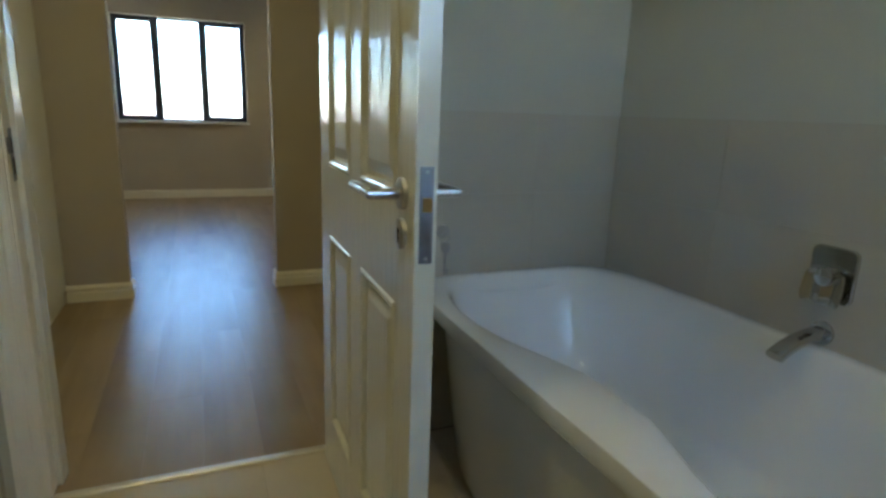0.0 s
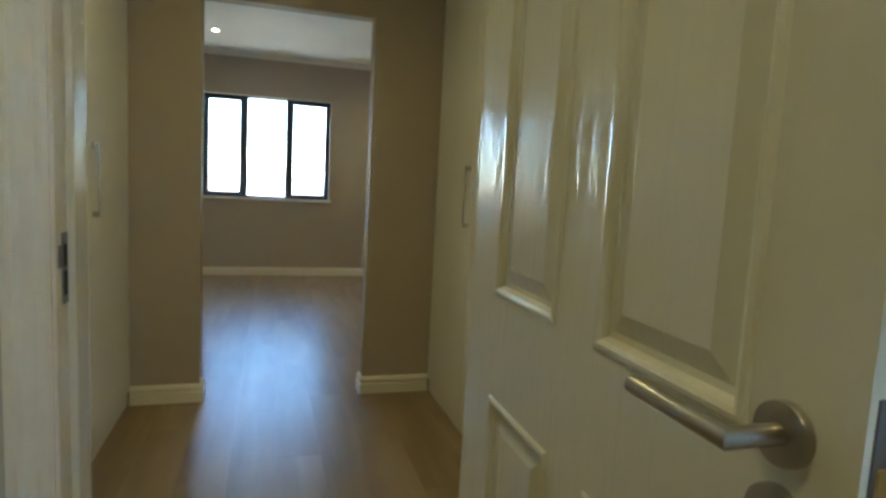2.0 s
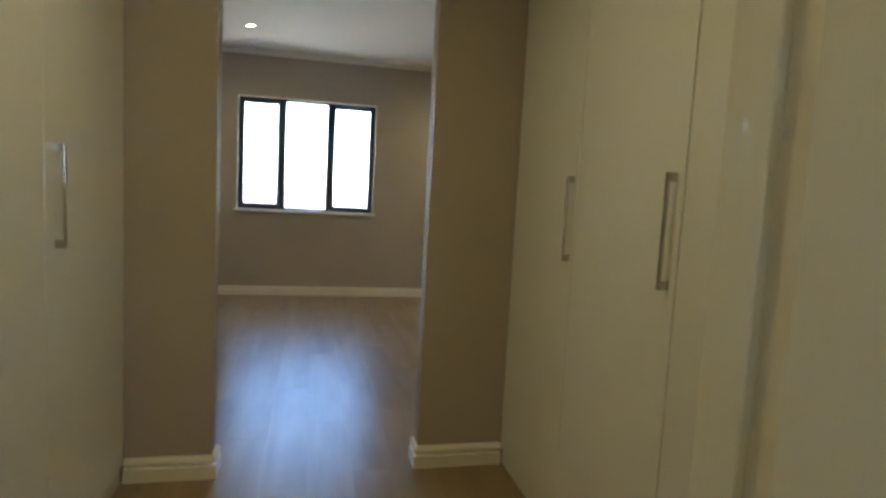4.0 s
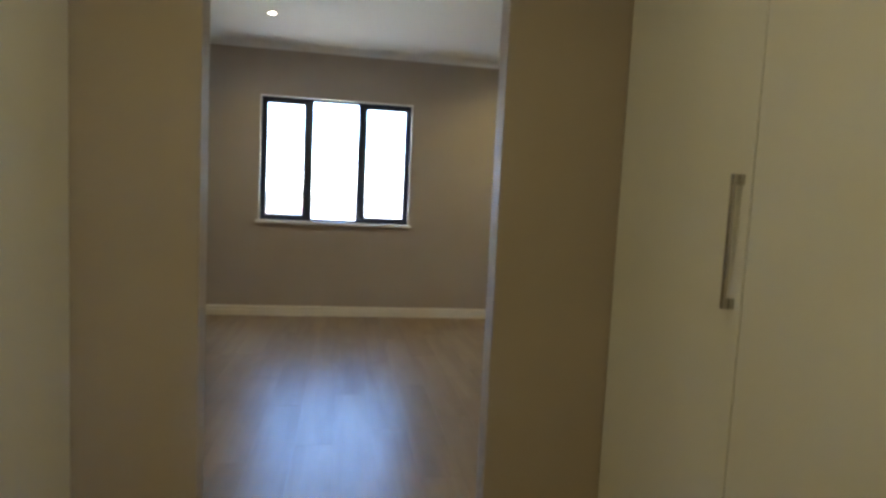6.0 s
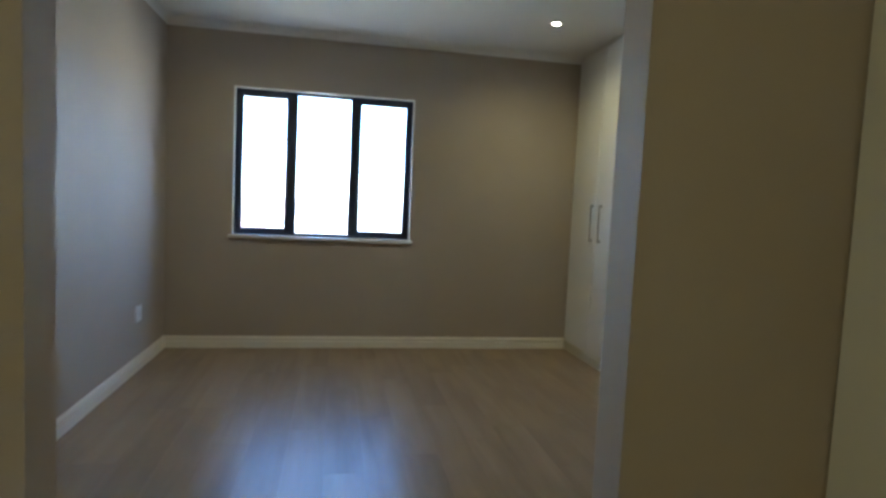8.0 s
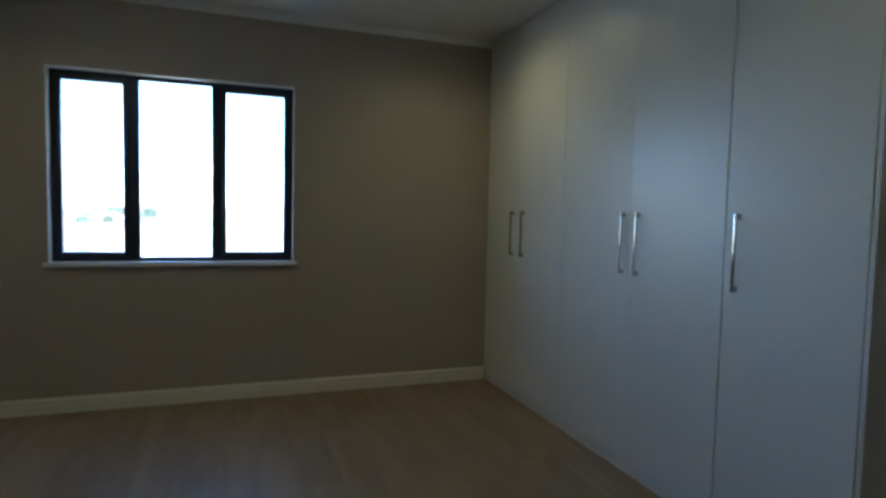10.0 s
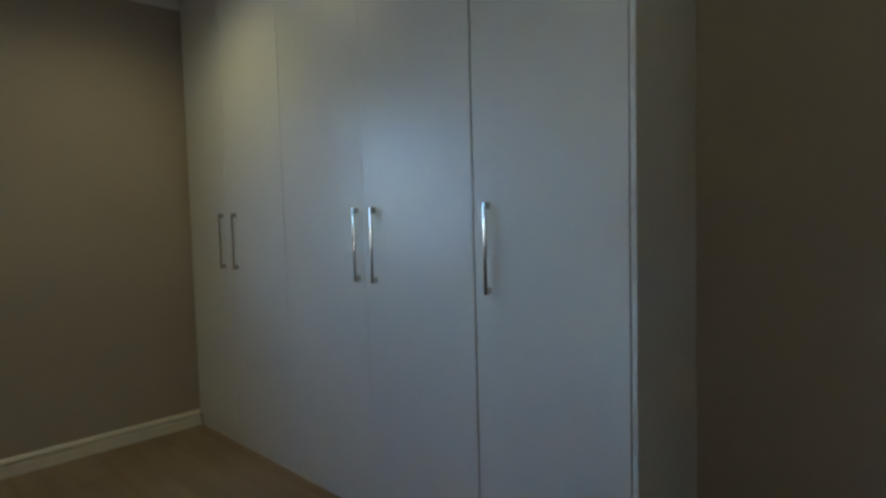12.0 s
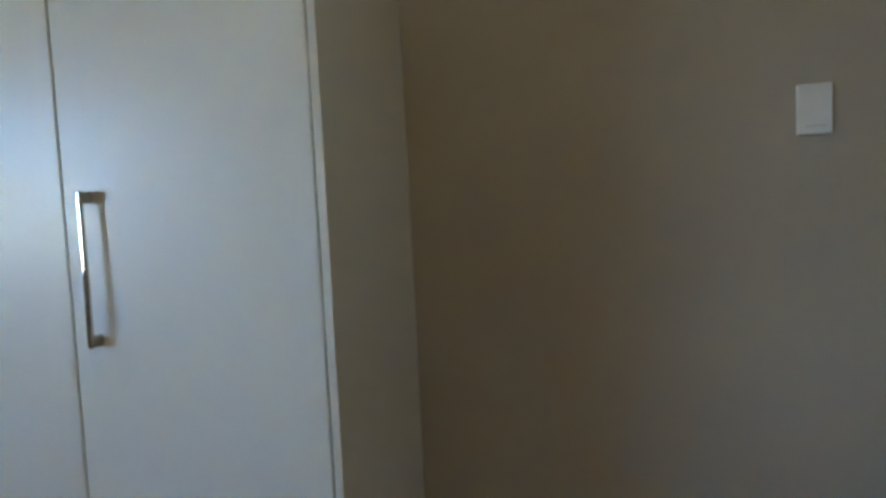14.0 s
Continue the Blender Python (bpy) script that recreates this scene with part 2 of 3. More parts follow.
def mesh_of(name, bm, mat, smooth=False):
    me = bpy.data.meshes.new(name)
    bm.normal_update()
    bm.to_mesh(me)
    bm.free()
    me.materials.append(mat)
    if smooth:
        me.polygons.foreach_set("use_smooth", [True] * len(me.polygons))
        me.set_sharp_from_angle(angle=radians(38))
    return me


def part(name, bm, mat, parent=None, label="", smooth=False):
    """One mesh object under a thing or part, in its parent's frame."""
    ob = new(name, mesh_of(name, bm, mat, smooth))
    ob.parent = parent
    return tagged(ob, label)


def thing(name, m, label, category, group="", kind=""):
    ob = new(name)
    ob.matrix_world = m
    ob.empty_display_size = 0.1
    return tagged(ob, label, category, group, kind)


def structure(name, bm, mat, label, category, smooth=False):
    return tagged(part(name, bm, mat, None, "", smooth), label, category, "", "structure")


I4 = pose(0, 0, 0)

# ---- plan: x across, y from the bathroom towards the bedroom window ----
BED_L, BED_R, BED_Y, BED_Z = -1.447, 2.49, 4.228, 2.665
NIB_L, NIB_R, NIB_T, NIB_HEAD = -0.49, 0.385, 0.092, 2.11
DRESS_L, DRESS_R, DRESS_Z = -0.828, 0.778, 2.64
BW0, BW1 = -2.03, -1.92
DOOR_L, DOOR_R, DOOR_HEAD = -0.525, 0.365, 2.06
BATH_L, BATH_R, BATH_B, BATH_Z = -1.25, 1.45, -5.0, 2.64
WIN_L, WIN_R, WIN_B, WIN_T = -0.927, 0.562, 0.955, 2.176
OUT = 0.22


def wall(name, boxes, mat, label):
    bm = bmesh.new()
    for b in boxes:
        cuboid(bm, *b)
    return structure(name, bm, mat, label, "wall")


H = 2.9
wall("wall_window", [(BED_L - OUT, WIN_L, BED_Y, BED_Y + OUT, 0, H), (WIN_R, BED_R + OUT, BED_Y, BED_Y + OUT, 0, H),
                     (WIN_L, WIN_R, BED_Y, BED_Y + OUT, 0, WIN_B), (WIN_L, WIN_R, BED_Y, BED_Y + OUT, WIN_T, H)], WALL, "greige painted bedroom wall around the window")
wall("wall_west", [(BED_L - OUT, BED_L, NIB_T, BED_Y, 0, H)], WALL, "greige painted bedroom side wall")
wall("wall_east", [(BED_R, BED_R + OUT, NIB_T, BED_Y, 0, H)], WALL, "greige painted bedroom wall beside the wardrobe")
wall("wall_opening", [(BED_L - OUT, NIB_L, 0, NIB_T, 0, H), (NIB_R, BED_R + OUT, 0, NIB_T, 0, H), (NIB_L, NIB_R, 0, NIB_T, NIB_HEAD, H)], WALL, "greige wall with an open doorway between dressing area and bedroom")
wall("wall_dressing_west", [(-1.55, -1.44, BW1, 0, 0, H)], WALL, "greige wall behind the dressing wardrobes")
wall("wall_dressing_east", [(1.42, 1.53, BW1, 0, 0, H)], WALL, "greige wall behind the dressing wardrobes")
wall("wall_bathroom", [(BATH_L - 0.4, DOOR_L - 0.022, BW0, BW1, 0, H), (DOOR_R + 0.022, BATH_R + 0.2, BW0, BW1, 0, H), (DOOR_L - 0.022, DOOR_R + 0.022, BW0, BW1, DOOR_HEAD + 0.022, H)], BATHPAINT, "painted bathroom wall with a doorway")
wall("wall_bath_side", [(BATH_R, BATH_R + OUT, BATH_B, BW0, 0, H)], BATHPAINT, "painted bathroom wall beside the bath")
wall("wall_bath_west", [(BATH_L - OUT, BATH_L, BATH_B, BW0, 0, H)], BATHPAINT, "painted bathroom wall")
# opening of the unseen window, placed to balance daylight on the bath walls
BWL, BWR, BWB, BWT = 0.70, 1.36, 1.32, 2.10
wall("wall_bath_back", [(BATH_L - OUT, BWL, BATH_B - OUT, BATH_B, 0, H), (BWR, BATH_R + OUT, BATH_B - OUT, BATH_B, 0, H), (BWL, BWR, BATH_B - OUT, BATH_B, 0, BWB), (BWL, BWR, BATH_B - OUT, BATH_B, BWT, H)], BATHPAINT, "painted bathroom wall with a small window")

structure("ceiling_bedroom", box(BED_L, BED_R, NIB_T, BED_Y, BED_Z, BED_Z + 0.03), WHITE, "flat white plasterboard ceiling", "ceiling")
structure("ceiling_dressing", box(-1.44, 1.42, BW1, 0, DRESS_Z, DRESS_Z + 0.03), WHITE, "flat white plasterboard ceiling", "ceiling")
structure("ceiling_bathroom", box(BATH_L, BATH_R, BATH_B, BW0, BATH_Z, BATH_Z + 0.03), WHITE, "flat white plasterboard ceiling", "ceiling")
structure("roof_slab", box(BED_L - 0.6, BED_R + 0.6, BATH_B - 0.6, BED_Y + 0.6, H, H + 0.15), SLAB, "concrete roof slab over the rooms", "roof")
structure("lower_storeys", box(BED_L - OUT, BED_R + OUT, BATH_B - OUT, BED_Y + OUT, -9.3, -0.201), FARWALL, "plastered lower storeys of the building", "building")
structure("subfloor", box(BED_L - OUT, BED_R + OUT, BATH_B - OUT, BED_Y + OUT, -0.2, -0.012), SLAB, "screeded floor slab under the boards", "floor")

# cornices, skirtings
COVE = [(0, -0.055)] + [(0.004 + 0.056 * (1 - math.cos(radians(a))), -0.053 + 0.050 * math.sin(radians(a))) for a in range(0, 91, 10)] + [(0.060, 0), (0, 0)]
structure("cornice_bedroom", sweep([(2.06, BED_Y), (BED_L, BED_Y), (BED_L, NIB_T), (BED_R, NIB_T), (BED_R, 1.25)], [(d, BED_Z + z) for d, z in COVE], 1), WHITE, "white cove cornice round the bedroom ceiling", "cornice")
SKIRT = [(0, 0), (0.018, 0), (0.018, 0.056), (0.0065, 0.060), (0.0065, 0.069), (0.0165, 0.073), (0.0165, 0.082), (0.012, 0.092), (0.007, 0.100), (0, 0.100)]


def skirting(name, path, side):
    return structure(name, sweep(path, SKIRT, side), TRIM, "white moulded skirting board", "skirting board")


skirting("baseboard_bedroom", [(2.058, BED_Y), (BED_L, BED_Y), (BED_L, NIB_T), (NIB_L, NIB_T), (NIB_L, 0), (DRESS_L, 0)], 1)
skirting("baseboard_nib", [(DRESS_R, 0), (NIB_R, 0), (NIB_R, NIB_T), (BED_R, NIB_T), (BED_R, 1.25)], 1)

# ---- bedroom window ----
win = thing("window_1", I4, "charcoal aluminium three-light window with white sill", "window", kind="structure")
FY0, FY1 = BED_Y + 0.07, BED_Y + 0.125


def frame_rect(x0, x1, z0, z1, w, y0, y1, bevel=0.004):
    """A rectangular frame of four bars."""
    bm = bmesh.new()
    for b in ((x0, x0 + w, z0, z1), (x1 - w, x1, z0, z1), (x0 + w, x1 - w, z0, z0 + w), (x0 + w, x1 - w, z1 - w, z1)):
        add(bm, box(b[0], b[1], y0, y1, b[2], b[3], bevel, 1))
    return bm


M1, M2 = -0.450, 0.050
part("window_frame", frame_rect(WIN_L, WIN_R, WIN_B, WIN_T, 0.030, FY0, FY1), ALU, win)
for mx in (M1, M2):
    part("mullion", box(mx - 0.029, mx + 0.029, FY0, FY1, WIN_B + 0.03, WIN_T - 0.03, 0.004, 1), ALU, win)
for x0, x1, w in ((WIN_L + 0.03, M1 - 0.029, 0.036), (M2 + 0.029, WIN_R - 0.03, 0.036)):
    part("sash", frame_rect(x0, x1, WIN_B + 0.03, WIN_T - 0.03, w, FY0 - 0.014, FY1 - 0.008), ALU, win, "opening sash of charcoal aluminium")
for x0, x1, d in ((WIN_L + 0.06, M1 - 0.06, 0), (M1 + 0.025, M2 - 0.025, 0), (M2 + 0.06, WIN_R - 0.06, 0)):
    g = part("pane", box(x0, x1, FY0 + 0.020, FY0 + 0.025, WIN_B + 0.027, WIN_T - 0.027), GLASS, win, "clear glass")
    g.visible_shadow = False
part("window_sill", box(WIN_L - 0.025, WIN_R + 0.025, BED_Y - 0.028, FY0 + 0.01, WIN_B - 0.024, WIN_B + 0.004, 0.005), EDGE, win, "white painted sill board")
for x0, x1, z0, z1 in ((WIN_L - 0.001, WIN_L + 0.006, WIN_B, WIN_T), (WIN_R - 0.006, WIN_R + 0.001, WIN_B, WIN_T), (WIN_L, WIN_R, WIN_T - 0.006, WIN_T + 0.001)):
    part("reveal", box(x0, x1, BED_Y - 0.003, FY0 - 0.001, z0, z1), WHITE, win, "white painted plaster reveal")

# ---- bathroom window, out of view behind the walk, added to let daylight in ----
bwin = thing("window_2", I4, "unseen small frosted bathroom window with a charcoal frame, added for daylight", "window", kind="structure")
part("window_frame", frame_rect(BWL, BWR, BWB, BWT, 0.04, BATH_B - 0.12, BATH_B - 0.07), ALU, bwin)
g = part("pane", box(BWL + 0.035, BWR - 0.035, BATH_B - 0.10, BATH_B - 0.094, BWB + 0.035, BWT - 0.035), FROST, bwin, "frosted glass")
g.visible_shadow = False


# ---- downlights ----
def downlight(x, y, z, watts):
    d = thing("downlight", pose(x, y, z), "small round recessed ceiling downlight, switched on", "downlight", "ceiling downlights")
    ring = rings([[(r * math.cos(a * math.pi / 14), r * math.sin(a * math.pi / 14), h) for a in range(28)] for r, h in ((0.044, 0), (0.042, -0.005), (0.034, -0.006), (0.027, 0.0), (0.027, 0.004))], False, False)
    part("trim_ring", ring, TRIM, d, "", True)
    part("bulb", disc((0, 0, 0.002), (0, 0, -1), 0.026, 0.004, 0.001), LAMP, d, "glowing warm white lamp face")
    lamp_light(x, y, z - 0.02, watts)


# from the third on, unseen fittings added to warm bedroom, dressing area and bathroom
for lx, ly, lz, lw in DOWNLIGHTS:
    downlight(lx, ly, lz, lw)


# ---- wardrobes ----
def wardrobe_unit(x, y0, y1, z1, doors, handles, face, depth, hz, hlen, label, group, plinth=0.075):
    """A tall built-in cupboard; its doors' faces lie on x and look to face (-1 or +1 along x)."""
    w = thing("wardrobe", pose(x, (y0 + y1) / 2, 0), label, "wardrobe", group)
    yc = (y0 + y1) / 2
    s = -face
    bm = bmesh.new()
    for b in ((0.019, depth, y0 - yc, y0 - yc + 0.016, 0, z1), (0.019, depth, y1 - yc - 0.016, y1 - yc, 0, z1), (depth - 0.006, depth, y0 - yc + 0.016, y1 - yc - 0.016, 0, z1),
              (0.019, depth - 0.006, y0 - yc + 0.016, y1 - yc - 0.016, plinth - 0.016, plinth), (0.019, depth - 0.006, y0 - yc + 0.016, y1 - yc - 0.016, z1 - 0.016, z1)):
        xs = sorted((s * b[0], s * b[1]))
        cuboid(bm, xs[0], xs[1], *b[2:])
    part("carcass", bm, BOARD, w)
    xs = sorted((s * 0.012, s * 0.028))
    part("plinth", box(xs[0], xs[1], y0 - yc + 0.002, y1 - yc - 0.002, 0, plinth - 0.005), BOARD, w, "white kick board")
    for (a, b), hy in zip(doors, handles):
        xs = sorted((0, s * 0.017))
        d = part("door", box(xs[0], xs[1], a - yc + 0.0026, b - yc - 0.0026, plinth + 0.003, z1 - 0.004, 0.0012, 1), BOARD, w)
        bmh = bar_handle_mesh(hlen, face)
        hd = part("handle", bmh, HANDLE, d, "polished steel square bar handle", True)
        hd.location = (0, hy - yc, hz)
    return w


def bar_handle_mesh(length, face):
    h2 = length / 2
    bm = bmesh.new()

    def piece(a, b, y, za, zb):
        xs = sorted((face * a, face * b))
        add(bm, box(xs[0], xs[1], -y, y, za, zb, 0.0012, 1))
    xs = sorted((face * 0.021, face * 0.029))
    add(bm, box(xs[0], xs[1], -0.0062, 0.0062, -h2, h2, 0.0032, 3))
    piece(0.0, 0.0235, 0.0060, h2 - 0.024, h2 - 0.0009)
    piece(0.0, 0.0235, 0.0060, -h2 + 0.0009, -h2 + 0.024)
    return bm


HZ, HLEN = 1.19, 0.315
WX = 2.058
WTOP = 2.655
G = [4.224, 3.72, 3.10, 2.455, 1.845, 1.262]
WL = "tall white melamine built-in wardrobe with steel bar handles"
grp = "bedroom wardrobes"
wardrobe_unit(WX, G[2], G[0], WTOP, [(G[1], G[0]), (G[2], G[1])], [3.764, 3.606], -1, 0.43, HZ, HLEN, WL, grp)
wardrobe_unit(WX, G[4], G[2], WTOP, [(G[3] - 0.0023, G[2]), (G[4] + 0.001, G[3] + 0.0023)], [2.501, 2.384], -1, 0.43, HZ, HLEN, WL, grp)
last = wardrobe_unit(WX, G[5], G[4], WTOP, [(G[5] + 0.002, G[4])], [1.774], -1, 0.43, HZ, HLEN, "tall white single-door built-in wardrobe with a steel bar handle", grp)
part("end_panel", box(-0.001, BED_R - 0.002 - WX, -0.018 - (G[4] - G[5]) / 2, -0.001 - (G[4] - G[5]) / 2, 0, WTOP, 0.001, 1), BOARD, last, "white melamine end panel")
tagged(part("wardrobe_filler", box(WX, BED_R - 0.002, G[5] - 0.018, BED_Y - 0.002, WTOP + 0.001, BED_Z - 0.001), BOARD), "white filler strip between wardrobe tops and ceiling", "wardrobe panel")

DTOP = 2.56
dl = "tall white built-in dressing wardrobe with a steel bar handle"
for side, x, ys, hs in ((1, DRESS_L, (-0.002, -0.69, -1.30, -1.905), (-0.622, -1.24, -1.86)), (-1, DRESS_R, (-0.002, -0.618, -1.215, -1.905), (-0.590, -1.18, -1.86))):
    for i in range(3):
        wardrobe_unit(x, ys[i + 1], ys[i], DTOP, [(ys[i + 1], ys[i])], [hs[i]], side, 0.58, 1.175, 0.30, dl, "dressing wardrobes")
    xs = sorted((x, x - side * 0.58))
    tagged(part("wardrobe_filler", box(xs[0], xs[1], -1.905, -0.002, DTOP + 0.001, DRESS_Z - 0.001), BOARD), "white filler strip between wardrobe tops and ceiling", "wardrobe panel")

# ---- bathroom doorway: frame, architraves, strike plate ----
fr = thing("door_frame", I4, "white painted moulded door frame with architraves", "door frame", kind="structure")
for s, x in ((-1, DOOR_L), (1, DOOR_R)):
    xs = sorted((x, x + s * 0.0215))
    part("jamb", box(xs[0], xs[1], BW0 - 0.004, BW1 + 0.004, 0, DOOR_HEAD + 0.0215, 0.002, 1), TRIM, fr)
    stop = [(x, BW0 + 0.066), (x - s * 0.012, BW0 + 0.066), (x - s * 0.014, BW0 + 0.068), (x - s * 0.018, BW1 + 0.022), (x, BW1 + 0.022)]
    part("door_stop", rings([[(a, b, z) for a, b in stop] for z in (0, DOOR_HEAD)]), DOOR, fr)
part("head", box(DOOR_L, DOOR_R, BW0 - 0.004, BW1 + 0.004, DOOR_HEAD, DOOR_HEAD + 0.0215, 0.002, 1), TRIM, fr)
ARCH = [(0.0, 0.0), (0.0, 0.010), (0.008, 0.014), (0.020, 0.010), (0.026, 0.015), (0.040, 0.019), (0.052, 0.015), (0.058, 0.020), (0.068, 0.020), (0.070, 0.016), (0.070, 0.0)]
ARCH = [(w * 1.14, d) for w, d in ARCH]


def architrave(y, out, name="architrave"):
    """Mitred moulding round the doorway on a wall face at y, standing out by out (-1 or +1)."""
    loops = []
    for x, z, sx, sz in ((DOOR_L - 0.006, 0, -1, 0), (DOOR_L - 0.006, DOOR_HEAD + 0.006, -1, 1), (DOOR_R + 0.006, DOOR_HEAD + 0.006, 1, 1), (DOOR_R + 0.006, 0, 1, 0)):
        loops.append([(x + sx * w, y + out * d, z + sz * w) for w, d in ARCH])
    return part(name, rings(loops), TRIM, fr)


architrave(BW0 - 0.001, -1)
architrave(BW1 + 0.001, 1)
sp = part("strike_plate", add(box(DOOR_L, DOOR_L + 0.002, BW0 + 0.030, BW0 + 0.060, 0.958, 1.098, 0.0006, 1), box(DOOR_L, DOOR_L + 0.0025, BW0 + 0.008, BW0 + 0.031, 1.032, 1.075, 0.0006, 1)), PLATE, fr, "steel strike plate")
for z0, z1 in ((1.032, 1.075), (0.975, 1.022)):
    part("strike_hole", box(DOOR_L + 0.001, DOOR_L + 0.0026, BW0 + 0.036, BW0 + 0.053, z0, z1), BLACK, sp, "dark slot")
structure("threshold_strip", sweep([(DOOR_L, BW0 - 0.02), (DOOR_R, BW0 - 0.02)], [(-0.002, -0.004), (0.0, 0.004), (0.008, 0.0075), (0.026, 0.0075), (0.034, 0.004), (0.036, -0.004)], 1), STRIP, "metal floor strip between tiles and laminate", "threshold strip")

# ---- panelled door, standing open into the bathroom ----
LW, LT, LZ0, LZ1 = 0.889, 0.040, 0.008, 2.045
leaf = thing("door_1", pose(0.289, -2.080, 0, 0, 0, -90.8), "cream glossy four-panel door standing open", "door", kind="structure")
PX = [(0.136, 0.396), (0.509, 0.781)]
PZ = [(0.205, 0.815), (1.018, 1.93)]


def panel_skin(x0, x1, z0, z1, y, out):
    """Moulded raised panel set in the leaf's face at y; out is the way that face looks."""
    loops = []
    for inset, d in ((0, 0), (0.004, 0.0035), (0.010, 0.0045), (0.016, 0.001), (0.021, -0.010), (0.030, -0.011), (0.058, -0.002), (0.062, -0.002)):
        loops.append([(x, y + out * d, z) for x, z in ((x0 + inset, z0 + inset), (x1 - inset, z0 + inset), (x1 - inset, z1 - inset), (x0 + inset, z1 - inset))])
    return rings(loops, False, True)


bm = bmesh.new()
xs = [0, PX[0][0], PX[0][1], PX[1][0], PX[1][1], LW]
zs = [LZ0, PZ[0][0], PZ[0][1], PZ[1][0], PZ[1][1], LZ1]
for i in range(5):
    for j in range(5):
        if not (i in (1, 3) and j in (1, 3)):
            cuboid(bm, xs[i], xs[i + 1], 0, LT, zs[j], zs[j + 1])
bmesh.ops.remove_doubles(bm, verts=bm.verts[:], dist=0.0002)
seen = {}
for f in bm.faces:
    seen.setdefault(tuple(sorted(v.index for v in f.verts)), []).append(f)
dead = [f for fs in seen.values() if len(fs) > 1 for f in fs]
bmesh.ops.delete(bm, geom=dead, context="FACES")
part("leaf", bm, DOOR, leaf)
for x0, x1 in PX:
    for z0, z1 in PZ:
        pb = panel_skin(x0, x1, z0, z1, 0, -1)
        add(pb, panel_skin(x0, x1, z0, z1, LT, 1))
        part("panel", pb, DOOR, leaf)
HX, HH = LW - 0.066, 1.034
lock = part("lock_plate", box(LW - 0.001, LW + 0.0015, 0.008, 0.033, 0.918, 1.088, 0.0006, 1), PLATE, leaf, "dull steel lock forend in the door's edge")
part("latch", rings([[(LW + 0.0012, 0.013, 1.010), (LW + 0.0012, 0.028, 1.010), (LW + 0.0012, 0.028, 1.035), (LW + 0.0012, 0.013, 1.035)], [(LW + 0.003, 0.014, 1.011), (LW + 0.010, 0.027, 1.011), (LW + 0.010, 0.027, 1.034), (LW + 0.003, 0.014, 1.034)]]), BRASS, lock, "brass latch bolt")
for z in (0.927, 1.079):
    part("screw", disc((LW + 0.0012, 0.0205, z), (1, 0, 0), 0.0035, 0.0012, 0.0003, 12), STEEL, lock)
for out, y in ((-1, 0), (1, LT)):
    hd = part("lever_handle", tube([(HX, y, HH), (HX, y + out * 0.062, HH), (HX - 0.131, y + out * 0.062, HH)], 0.0095, 16), STEEL, leaf, "brushed steel mitred lever handle", True)
    part("rose", disc((HX, y, HH), (0, out, 0), 0.0285, 0.009, 0.002), STEEL, hd, "", True)
    es = part("escutcheon", disc((HX, y, HH - 0.074), (0, out, 0), 0.0285, 0.009, 0.002), STEEL, leaf, "round steel keyhole escutcheon", True)
    kb = disc((HX, y + out * 0.0086, HH - 0.068), (0, out, 0), 0.0052, 0.001, 0, 14)
    yy = sorted((y + out * 0.0086, y + out * 0.0096))
    add(kb, box(HX - 0.0027, HX + 0.0027, yy[0], yy[1], HH - 0.090, HH - 0.068))
    part("keyhole", kb, BLACK, es)
for z in (0.22, 1.02, 1.82):
    part("hinge", tube([(-0.004, LT + 0.004, z - 0.05), (-0.004, LT + 0.004, z + 0.05)], 0.006, 10), STEEL, leaf, "steel butt hinge", True)


def key_mesh(length):
    """A flat key hanging down from its bow at the origin."""
    bm = rings([[(0.009 * r * math.cos(a * math.pi / 9), h, -0.010 + 0.011 * r * math.sin(a * math.pi / 9)) for a in range(18)] for r, h in ((1, -0.0011), (1, 0.0011))])
    add(bm, box(-0.0022, 0.0022, -0.0011, 0.0011, -length, -0.018, 0.0004, 1))
    add(bm, box(0.002, 0.0075, -0.001, 0.001, -length + 0.001, -length + 0.013))
    return bm


keys = tagged(thing("keys", leaf.matrix_world @ pose(HX, LT + 0.034, HH - 0.074), "two steel keys in the door's lock on a ring", "keys"))
part("key", add(tube([(0, -0.028, 0), (0, -0.004, 0)], 0.0026, 8), disc((-0.0012, 0.006, 0), (1, 0, 0), 0.0125, 0.0025)), STEEL, keys, "", True)
ringb = tube([(0.004, 0.008 + 0.010 * math.cos(a * math.pi / 8), -0.012 + 0.010 * math.sin(a * math.pi / 8)) for a in range(17)], 0.0009, 6)
part("key_ring", ringb, STEEL, keys)
kk = part("hanging_key", key_mesh(0.064), STEEL, keys)
kk.matrix_basis = pose(0.004, 0.010, -0.020, 0, 0, 80)

# ---- bath ----
BX0, BX1, BY0, BY1, BZ = 0.568, 1.438, -3.74, -2.042, 0.612
bath = thing("bath", pose((BX0 + BX1) / 2, (BY0 + BY1) / 2, 0), "glossy white acrylic bath standing against two walls", "bath")


def bath_loop(hx, hy, z, power, cx=0.0, cy=0.0, sides=96):
    """A rounded rectangle."""
    out = []
    for i in range(sides):
        a = 2 * math.pi * i / sides
        c, s = math.cos(a), math.sin(a)
        out.append((cx + hx * math.copysign(abs(c) ** (2 / power), c), cy + hy * math.copysign(abs(s) ** (2 / power), s), z))
    return out


hx, hy = (BX1 - BX0) / 2, (BY1 - BY0) / 2


def swell(loop, amount):
    """The broad arm rest: the inside narrows about the middle of the front side."""
    return [(x + (amount * math.exp(-((y + 0.10) / 0.30) ** 2) if x < 0 else 0), y, z) for x, y, z in loop]


